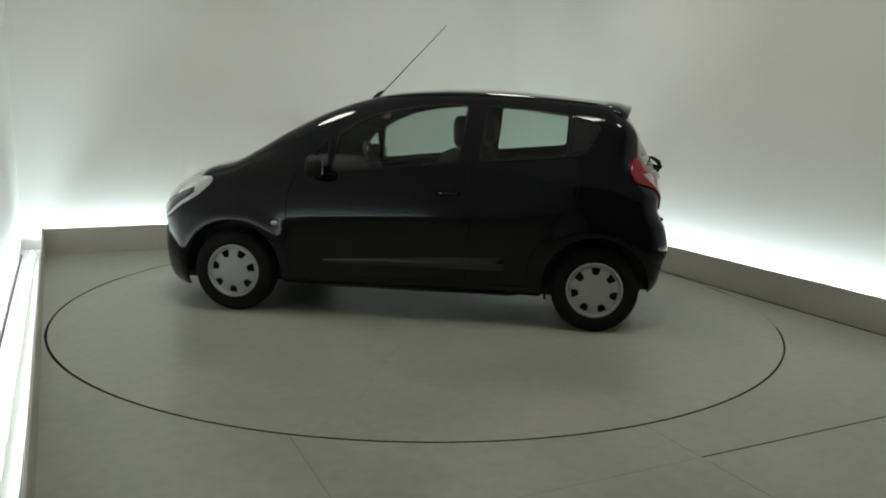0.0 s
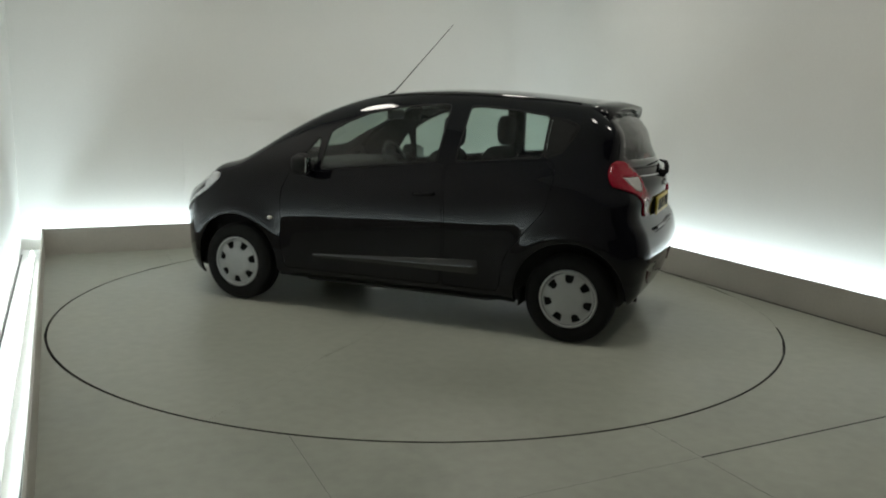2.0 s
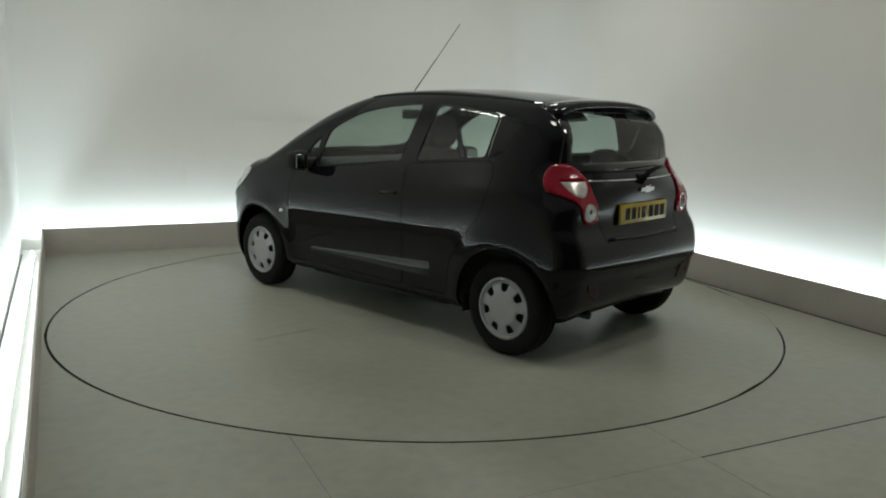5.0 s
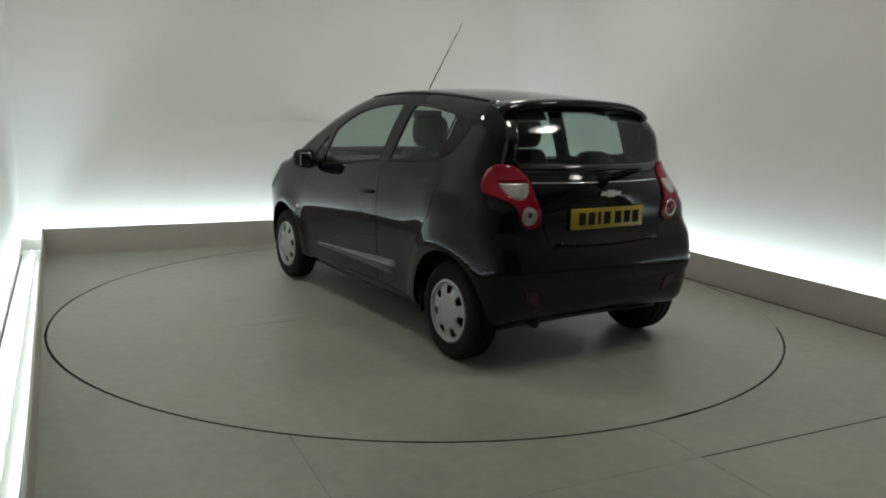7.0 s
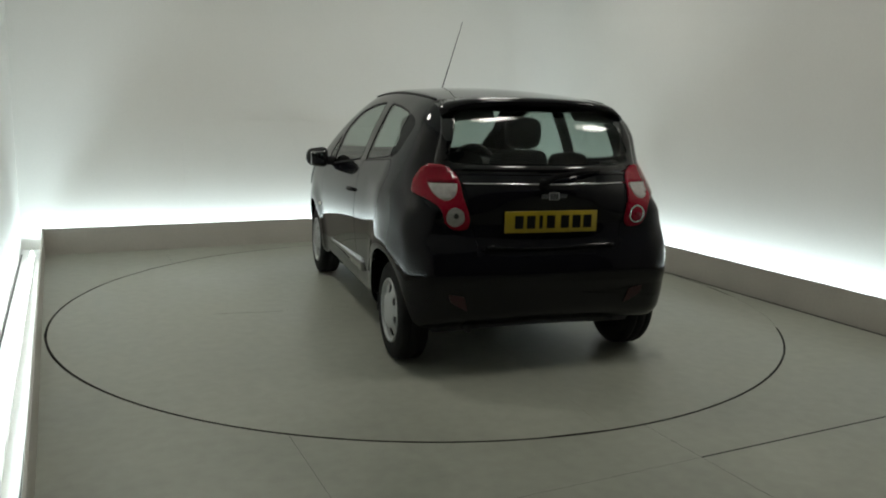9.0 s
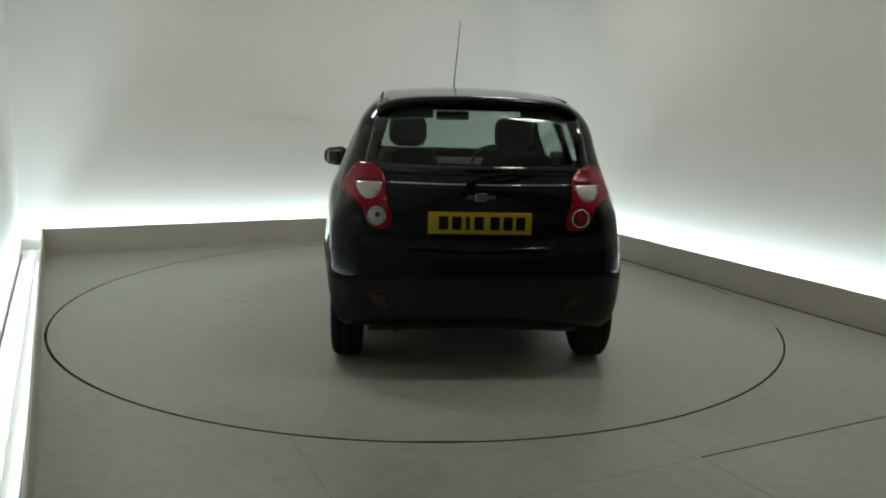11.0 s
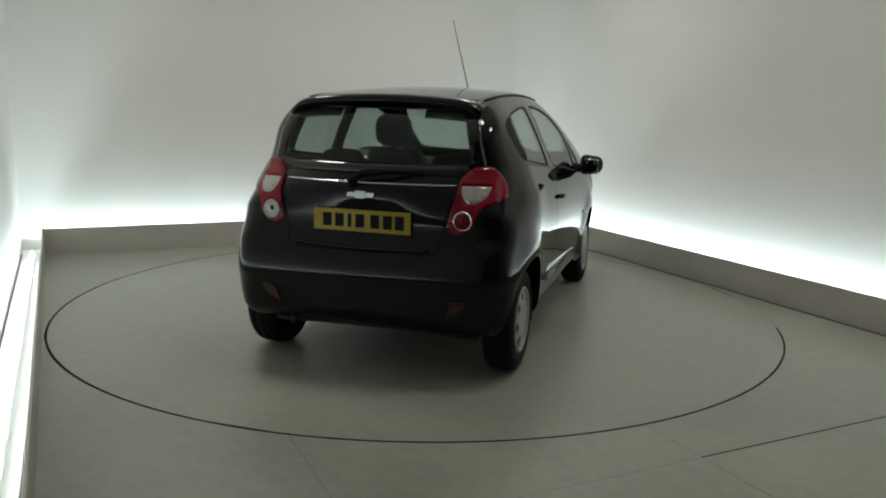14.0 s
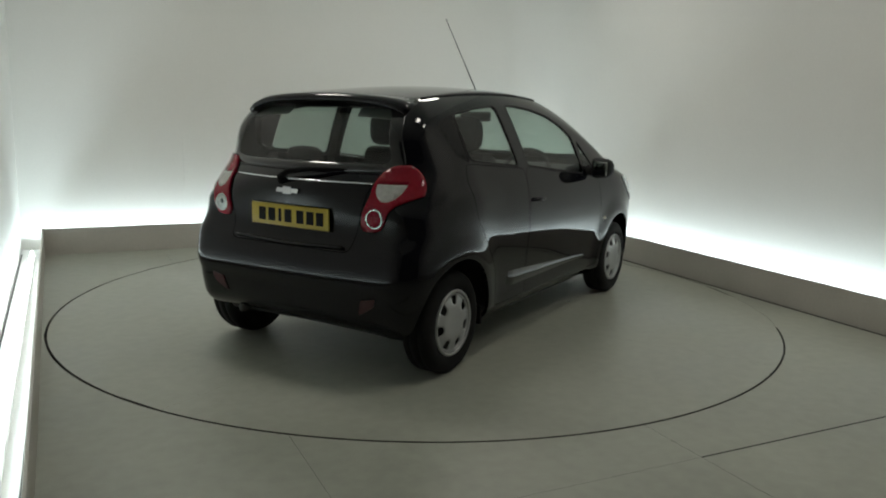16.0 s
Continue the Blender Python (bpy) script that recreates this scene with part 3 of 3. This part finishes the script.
        thick(part("lamp_shade", shade, M_GLOSSBLACK, head, "dark lower part of the lamp"), 0.008, 0.4)
    # bumpers
    back = take(bm, [f for f in bm.faces if f.calc_center_median().x < -1.40 and f.calc_center_median().z < 0.655])
    rb = part("rear_bumper", flange(back, 0.015), M_PAINT, car, "glossy black rear bumper")
    nose = take(bm, [f for f in bm.faces if f.calc_center_median().x > 1.50 and f.calc_center_median().z < 0.62])
    part("front_bumper", flange(nose, 0.015), M_PAINT, car, "glossy black front bumper")
    part("body", flange(bm, 0.02), M_PAINT, car, "glossy black painted body shell")

    # dark tub, floor pan and linings
    tub = shell(0.12, 0.055)
    bmesh.ops.delete(tub, geom=[f for f in tub.faces if f.calc_center_median().z > 0.92], context="FACES")
    for v in tub.verts:
        if v.co.z < 0.66 and abs(v.co.x) > 0.75:
            v.co.y = min(max(v.co.y, -0.56), 0.56)
        v.co.z = max(v.co.z, 0.180)
    part("floor_pan", tub, M_INNER, car, "dark underbody and cabin lining")
    part("undertray", boxes((1.50, 1.72, -0.50, 0.50, 0.155, 0.185), (1.50, 1.53, -0.58, 0.58, 0.155, 0.50), bevel=0.01), M_INNER, car, "dark plastic tray under the nose")
    part("rear_axle", boxes((-1.24, -1.12, -0.60, 0.60, 0.20, 0.29), bevel=0.03, seg=3), M_STEEL, car, "dark steel axle beam")
    roof = shell(0.09, 0.03)
    bmesh.ops.delete(roof, geom=[f for f in roof.faces if not (f.normal.z > 0.75 and f.calc_center_median().z > 1.30 and f.calc_center_median().x < 0.35)], context="FACES")
    part("headlining", roof, M_LINING, car, "light grey headlining")
    # parcel shelf and dashboard
    part("parcel_shelf", boxes((-1.42, -1.02, -0.58, 0.58, 0.965, 0.985), bevel=0.006), M_INNER, car, "dark parcel shelf")
    dash = boxes((0.62, 1.06, -0.66, 0.66, 0.62, 0.98), bevel=0.07, seg=3)
    part("dashboard", dash, M_INNER, car, "dark dashboard")
    wheel = bmesh.new()
    ringpts = [Vector((0.50 + 0.07 * math.sin(a), -0.34 + 0.18 * math.cos(a), 0.93 + 0.165 * math.sin(a))) for a in [2 * math.pi * k / 24 for k in range(25)]]
    tube(wheel, ringpts, 0.015, 8)
    tube(wheel, [(0.52, -0.34, 0.92), (0.66, -0.34, 0.86)], 0.03, 8)
    tube(wheel, [(0.51, -0.51, 0.925), (0.51, -0.17, 0.925)], 0.014, 6)
    part("steering_wheel", wheel, M_INNER, car, "black steering wheel on the right-hand side")
    # seats
    def pad(x, y, z, rx, ry, rz):
        """A stuffed cushion with soft corners."""
        bm = bmesh.new()
        bmesh.ops.create_uvsphere(bm, u_segments=24, v_segments=14, radius=1.0)
        for v in bm.verts:
            q = [math.copysign(abs(c) ** 0.62, c) for c in v.co]
            v.co = Vector((x + rx * q[0], y + ry * q[1], z + rz * q[2]))
        return bm

    # the passenger's seat stands further forward than the driver's
    for sy, sx in ((0.34, 0.25), (-0.34, 0.11)):
        seat = part("front_seat", boxes((-0.30 + sx, 0.24 + sx, sy - 0.24, sy + 0.24, 0.36, 0.55), bevel=0.06, seg=3), M_SEAT, car, "dark fabric front seat")
        bk = boxes((-0.42 + sx, -0.26 + sx, sy - 0.235, sy + 0.235, 0.50, 1.11), bevel=0.07, seg=4)
        for v in bk.verts:
            v.co.x -= (v.co.z - 0.5) * 0.22
            v.co.y = sy + (v.co.y - sy) * (1 - 0.55 * max(v.co.z - 0.75, 0))
        part("backrest", bk, M_SEAT, seat)
        part("headrest", pad(-0.51 + sx, sy, 1.225, 0.050, 0.125, 0.105), M_SEAT, seat)
        for dy in (-0.055, 0.055):
            post = bmesh.new()
            tube(post, [(-0.495 + sx, sy + dy, 1.06), (-0.508 + sx, sy + dy, 1.15)], 0.007, 6)
            part("headrest_post", post, M_CHROME, seat, "thin metal post")
    bench = part("rear_seat", boxes((-0.98, -0.52, -0.56, 0.56, 0.40, 0.58), bevel=0.06, seg=3), M_SEAT, car, "dark fabric rear bench seat")
    bk = boxes((-1.08, -0.94, -0.57, 0.57, 0.55, 1.02), bevel=0.05, seg=3)
    for v in bk.verts:
        v.co.x -= (v.co.z - 0.55) * 0.15
    part("backrest", bk, M_SEAT, bench)
    for sy in (0.33, -0.33):
        part("headrest", pad(-1.09, sy, 1.075, 0.045, 0.12, 0.065), M_SEAT, bench)
    part("cabin_mirror", boxes((0.33, 0.36, -0.12, 0.12, 1.29, 1.355), bevel=0.012), M_INNER, car, "black cabin mirror")
    # side details
    for sg in (1, -1):
        strip = bmesh.new()
        n = 24
        rows = []
        for k in range(n + 1):
            x = 0.62 - 1.20 * min(k / (n - 1), 1.0) - (0.03 if k == n else 0.0)
            low, high = 0.368 + 0.002 * k / n, 0.385 + 0.072 * k / n
            pts = []
            for z, o in ((low - 0.004, -0.004), (low, 0.016), ((low + high) / 2, 0.011), (high, 0.004), (high + 0.004, -0.004)):
                o = -0.004 if k in (0, n) else (o * (0.12 + 0.88 * smooth(0.25, 0.85, k / n)) if o > 0 else o)
                pts.append(strip.verts.new((x, beside(x, z, sg) + sg * o, z)))
            rows.append(pts)
        for a, b in zip(rows, rows[1:]):
            for q in range(4):
                strip.faces.new((a[q], a[q + 1], b[q + 1], b[q]))
        bmesh.ops.recalc_face_normals(strip, faces=strip.faces)
        part("side_moulding", strip, M_GLOSSBLACK, car, "glossy black side rubbing strip")
        # side repeater
        y = beside(0.90, 0.612, sg)
        rep = bmesh.new()
        bmesh.ops.create_uvsphere(rep, u_segments=14, v_segments=8, radius=1.0)
        for v in rep.verts:
            v.co = Vector((0.90 + v.co.x * 0.024, y + v.co.y * 0.011, 0.612 + v.co.z * 0.014))
        part("side_repeater", rep, M_AMBER, car, "small pale oval side indicator")
        # front door handle
        hx, hz = -0.235, 0.845
        hy = beside(hx, hz, sg)
        grip = bmesh.new()
        tube(grip, [(hx + 0.070, hy - sg * 0.004, hz - 0.004), (hx + 0.05, hy + sg * 0.018, hz), (hx, hy + sg * 0.024, hz + 0.003), (hx - 0.05, hy + sg * 0.018, hz + 0.004), (hx - 0.070, hy - sg * 0.004, hz + 0.004)], 0.012, 8)
        part("door_handle", grip, M_PAINT, car, "black pull handle")
        # door mirror
        mir = boxes((0.545, 0.665, 0.79, 0.955, 0.915, 1.07), bevel=0.045, seg=4)
        for v in mir.verts:
            v.co.x += (v.co.y - 0.87) * -0.25
            v.co.z -= 0.10 * (v.co.y - 0.79) * (v.co.z > 0.99)
            v.co.z += 0.14 * (v.co.y - 0.79) * (v.co.z < 0.99)
            v.co.y *= sg
        if sg < 0:
            bmesh.ops.reverse_faces(mir, faces=mir.faces)
        house = part("door_mirror", mir, M_TRIM, car, "black door mirror")
        gl = boxes((0.5415, 0.560, 0.822, 0.930, 0.945, 1.04), bevel=0.008, seg=2)
        for v in gl.verts:
            v.co.x += (v.co.y - 0.87) * -0.25
            v.co.x = max(v.co.x, 0.5)
            v.co.y *= sg
        if sg < 0:
            bmesh.ops.reverse_faces(gl, faces=gl.faces)
        part("mirror_glass", gl, M_MIRROR, house, "mirror glass")
        arm = bmesh.new()
        tube(arm, [(0.60, sg * 0.715, 0.975), (0.605, sg * 0.80, 0.965)], [0.035, 0.03], 8)
        part("mirror_arm", arm, M_TRIM, house)
        # rear reflector and mud flap
        wedge = bmesh.new()
        outline = rounded([(sg * 0.452, 0.352), (sg * 0.475, 0.435), (sg * 0.560, 0.452), (sg * 0.545, 0.405)], 0.012, 2)
        back_ring = [wedge.verts.new((behind(a, b) + 0.004, a, b)) for a, b in outline]
        face_ring = [wedge.verts.new((behind(a, b) - 0.006, a * 0.985 + sg * 0.008, b * 0.985 + 0.006)) for a, b in outline]
        wedge.faces.new(face_ring)
        for k in range(len(outline)):
            n = (k + 1) % len(outline)
            wedge.faces.new((back_ring[k], back_ring[n], face_ring[n], face_ring[k]))
        bmesh.ops.recalc_face_normals(wedge, faces=wedge.faces)
        part("rear_reflector", wedge, M_REFLECTOR, rb, "dark red slanting bumper reflector", smooth=False)
        part("mud_flap", boxes((-0.875, -0.86, min(sg * 0.62, sg * 0.755), max(sg * 0.62, sg * 0.755), 0.195, 0.30), bevel=0.005), M_TRIM, car, "black mud flap before the rear wheel")
    # roof: spoiler, drip lines, aerial
    sp = bmesh.new()
    rows = []
    for k in range(33):
        u = -1 + 2 * k / 32
        e = abs(u)
        y = 0.530 * u
        x0, x1 = -1.20, -1.378 + 0.045 * e ** 4
        z0 = above(x0, y) + 0.001
        z1 = 1.421 - 0.026 * e ** 2 - 0.050 * e ** 8
        rows.append([sp.verts.new(q) for q in ((x0, y, z0 - 0.03), (x0, y, z0), ((x0 + x1) / 2, y, (z0 + z1) / 2 + 0.010), (x1, y, z1), (x1 + 0.024, y, z1 - 0.022), (x0 - 0.05, y, min(z0, z1) - 0.045))])
    for a, b in zip(rows, rows[1:]):
        for q in range(6):
            sp.faces.new((a[q], a[(q + 1) % 6], b[(q + 1) % 6], b[q]))
    sp.faces.new(rows[0])
    sp.faces.new(rows[-1])
    bmesh.ops.recalc_face_normals(sp, faces=sp.faces)
    part("spoiler", sp, M_PAINT, car, "black roof spoiler over the rear window")
    for sg in (1, -1):
        rib = bmesh.new()
        tube(rib, [(x, sg * 0.505, above(x, sg * 0.505) + 0.001) for x in [0.22 - 1.36 * k / 20 for k in range(21)]], 0.007, 6)
        part("roof_channel", rib, M_TRIM, car, "black roof channel moulding")
    ant = bmesh.new()
    tube(ant, [(0.385, 0, 1.455), (-0.088, 0, 1.947)], [0.0042, 0.0022], 8)
    aer = part("aerial", ant, M_TRIM, car, "thin black roof aerial leaning backwards")
    foot = bmesh.new()
    tube(foot, [(0.425, 0, above(0.425, 0) - 0.004), (0.395, 0, 1.462), (0.36, 0, 1.485)], [0.026, 0.014, 0.007], 10)
    part("aerial_base", foot, M_TRIM, aer)
    # tailgate details
    for y0, y1 in ((-0.468, 0.468),):
        bar = bmesh.new()
        tube(bar, [(behind(y, 1.004) - 0.004, y, 1.004) for y in [y0 + (y1 - y0) * k / 24 for k in range(25)]], 0.0042, 6)
        part("chrome_strip", bar, M_CHROME, car, "thin chrome strip between the rear lamps")
    # bow-tie shaped plain badge
    bx = behind(0, 0.945) - 0.004
    badge = boxes((bx - 0.008, bx + 0.006, -0.028, 0.028, 0.925, 0.965), bevel=0.003)
    wing = [(-0.068, 0.934), (0.075, 0.934), (0.068, 0.956), (-0.075, 0.956)]
    vs = [badge.verts.new((bx + o, a, b)) for o in (-0.006, 0.006) for a, b in wing]
    for q in ((0, 1, 2, 3), (7, 6, 5, 4), (0, 4, 5, 1), (1, 5, 6, 2), (2, 6, 7, 3), (3, 7, 4, 0)):
        badge.faces.new([vs[k] for k in q])
    bmesh.ops.recalc_face_normals(badge, faces=badge.faces)
    part("badge", badge, M_CHROME, car, "plain silver badge shape", smooth=False)
    # number plate with plain bars
    px = min(behind(0, 0.866), behind(0.26, 0.866), behind(0, 0.755)) - 0.012
    plate = part("number_plate", boxes((px, px + 0.012, -0.262, 0.262, 0.755, 0.867), bevel=0.003), M_PLATE, car, "yellow rear number plate with black bars")
    for y in (0.185, 0.118, 0.062, 0.006, -0.075, -0.142, -0.206):
        w = 0.010 if abs(y - 0.062) < 1e-6 else 0.024
        part("plate_bar", boxes((px - 0.0016, px + 0.002, y - w, y + w, 0.777, 0.845)), M_INK, plate, smooth=False)
    # grab lip under the plate
    lip = bmesh.new()
    tube(lip, [(behind(y, 0.675) - 0.006, y, 0.675 + 0.012 * abs(y) / 0.36) for y in [-0.36 + 0.72 * k / 20 for k in range(21)]], 0.009, 8)
    part("tailgate_lip", lip, M_PAINT, car)
    # rear wiper
    wip = bmesh.new()
    wy = 0.05
    gx = behind(wy, 1.02)
    tube(wip, [(gx - 0.020, wy + 0.015, 0.990), (gx - 0.042, wy, 1.012), (gx - 0.036, wy - 0.05, 1.042), (behind(-0.13, 1.055) - 0.045, -0.13, 1.060), (behind(-0.30, 1.06) - 0.014, -0.30, 1.064)], [0.012, 0.016, 0.016, 0.012, 0.006], 8)
    arm = part("rear_wiper", wip, M_MATTE, car, "black rear wiper arm")
    cap = bmesh.new()
    tube(cap, [(gx + 0.012, wy, 1.0), (gx - 0.036, wy, 0.998)], [0.034, 0.022], 12)
    part("wiper_cap", cap, M_MATTE, arm)
    # exhaust
    ex = bmesh.new()
    tube(ex, [(-1.30, 0.42, 0.25), (-1.53, 0.42, 0.245)], 0.024, 12)
    part("exhaust", ex, M_STEEL, car, "dark exhaust pipe")
    return car


def build_wheel(car):
    """A wheel whose outer face looks along +y; the hub is its origin."""
    w = new("wheel")
    w.parent = car
    R, half = 0.273, 0.080
    prof = [(0.160, -half + 0.012), (0.19, -half), (0.232, -half - 0.004), (0.254, -half + 0.004), (0.267, -half + 0.016), (R, -half + 0.034), (R, -0.030), (R - 0.006, -0.029), (R - 0.006, -0.024),
            (R, -0.023), (R, 0.023), (R - 0.006, 0.024), (R - 0.006, 0.029), (R, 0.030), (R, half - 0.034), (0.267, half - 0.016), (0.254, half - 0.004), (0.246, half - 0.001), (0.232, half + 0.004), (0.21, half + 0.002), (0.185, half), (0.168, half - 0.012)]
    bm = bmesh.new()
    lathe(bm, prof, "y", 56)
    part("tyre", bm, M_RUBBER, w, "black rubber tyre")
    bm = bmesh.new()
    lathe(bm, [(0.0, 0.030), (0.10, 0.035), (0.165, 0.030), (0.178, half - 0.016), (0.168, -half + 0.02), (0.168, -half + 0.012)], "y", 40)
    part("rim", bm, M_STEEL, w, "dark steel rim")
    # hubcap with seven openings
    radii = [0.028, 0.056, 0.084, 0.099, 0.106, 0.138, 0.145, 0.153, 0.1565, 0.1565]
    height = [0.080, 0.081, 0.083, 0.082, 0.080, 0.073, 0.070, 0.076, 0.075, 0.060]
    per = 14
    n = 7 * per
    bm = bmesh.new()
    rings = [[bm.verts.new((r * math.cos(2 * math.pi * k / n), h, r * math.sin(2 * math.pi * k / n))) for k in range(n)] for r, h in zip(radii, height)]
    bm.faces.new(rings[0])
    for i in range(len(radii) - 1):
        for k in range(n):
            q = k % per
            if (i == 4 and 4 <= q <= 9) or (i == 3 and 5 <= q <= 8) or (i == 5 and 4 <= q <= 9):
                continue
            bm.faces.new((rings[i][k], rings[i][(k + 1) % n], rings[i + 1][(k + 1) % n], rings[i + 1][k]))
    bmesh.ops.recalc_face_normals(bm, faces=bm.faces)
    if sum(f.normal.y for f in bm.faces) < 0:
        bmesh.ops.reverse_faces(bm, faces=bm.faces)
    rim = bmesh.new()
    lathe(rim, [(0.1605, 0.055), (0.1605, 0.078), (0.164, 0.084), (0.173, 0.084), (0.178, 0.077), (0.179, 0.060)], "y", 56)
    part("trim_ring", rim, M_HUB, w, "silver outer ring of the hubcap")
    thick(part("hubcap", bm, M_HUB, w, "silver plastic hubcap with seven openings"), 0.006)
    return w


car = build_car()
wheel = build_wheel(car)
spots = [(1.195, 0.705, 0), (-1.177, 0.680, 0), (1.195, -0.705, 180), (-1.177, -0.680, 180)]
for k, (wx, wy, turn) in enumerate(spots):
    m = pose(wx, wy, 0.273, 0, 0, turn) @ pose(0, 0, 0, 0, 25 * k + 12, 0)
    if k == 0:
        wheel.matrix_basis = m
    else:
        copy_thing(wheel, m)


# ---- motion of the turntable and of the car on it ----
def heading(t):
    return 146.0 - 7.065 * t


def motions():
    times = [0.0, 0.1, 0.3] + [0.5 * k for k in range(1, 32)] + [15.7, 15.9, 16.0]
    walk(table, [(t, pose(0, 0, 0, 0, 0, heading(t))) for t in times])
    on_deck = pose(-0.0196, -0.2221, 0.0)
    walk(car, [(t, pose(0, 0, 0, 0, 0, heading(t)) @ on_deck) for t in times])


motions()
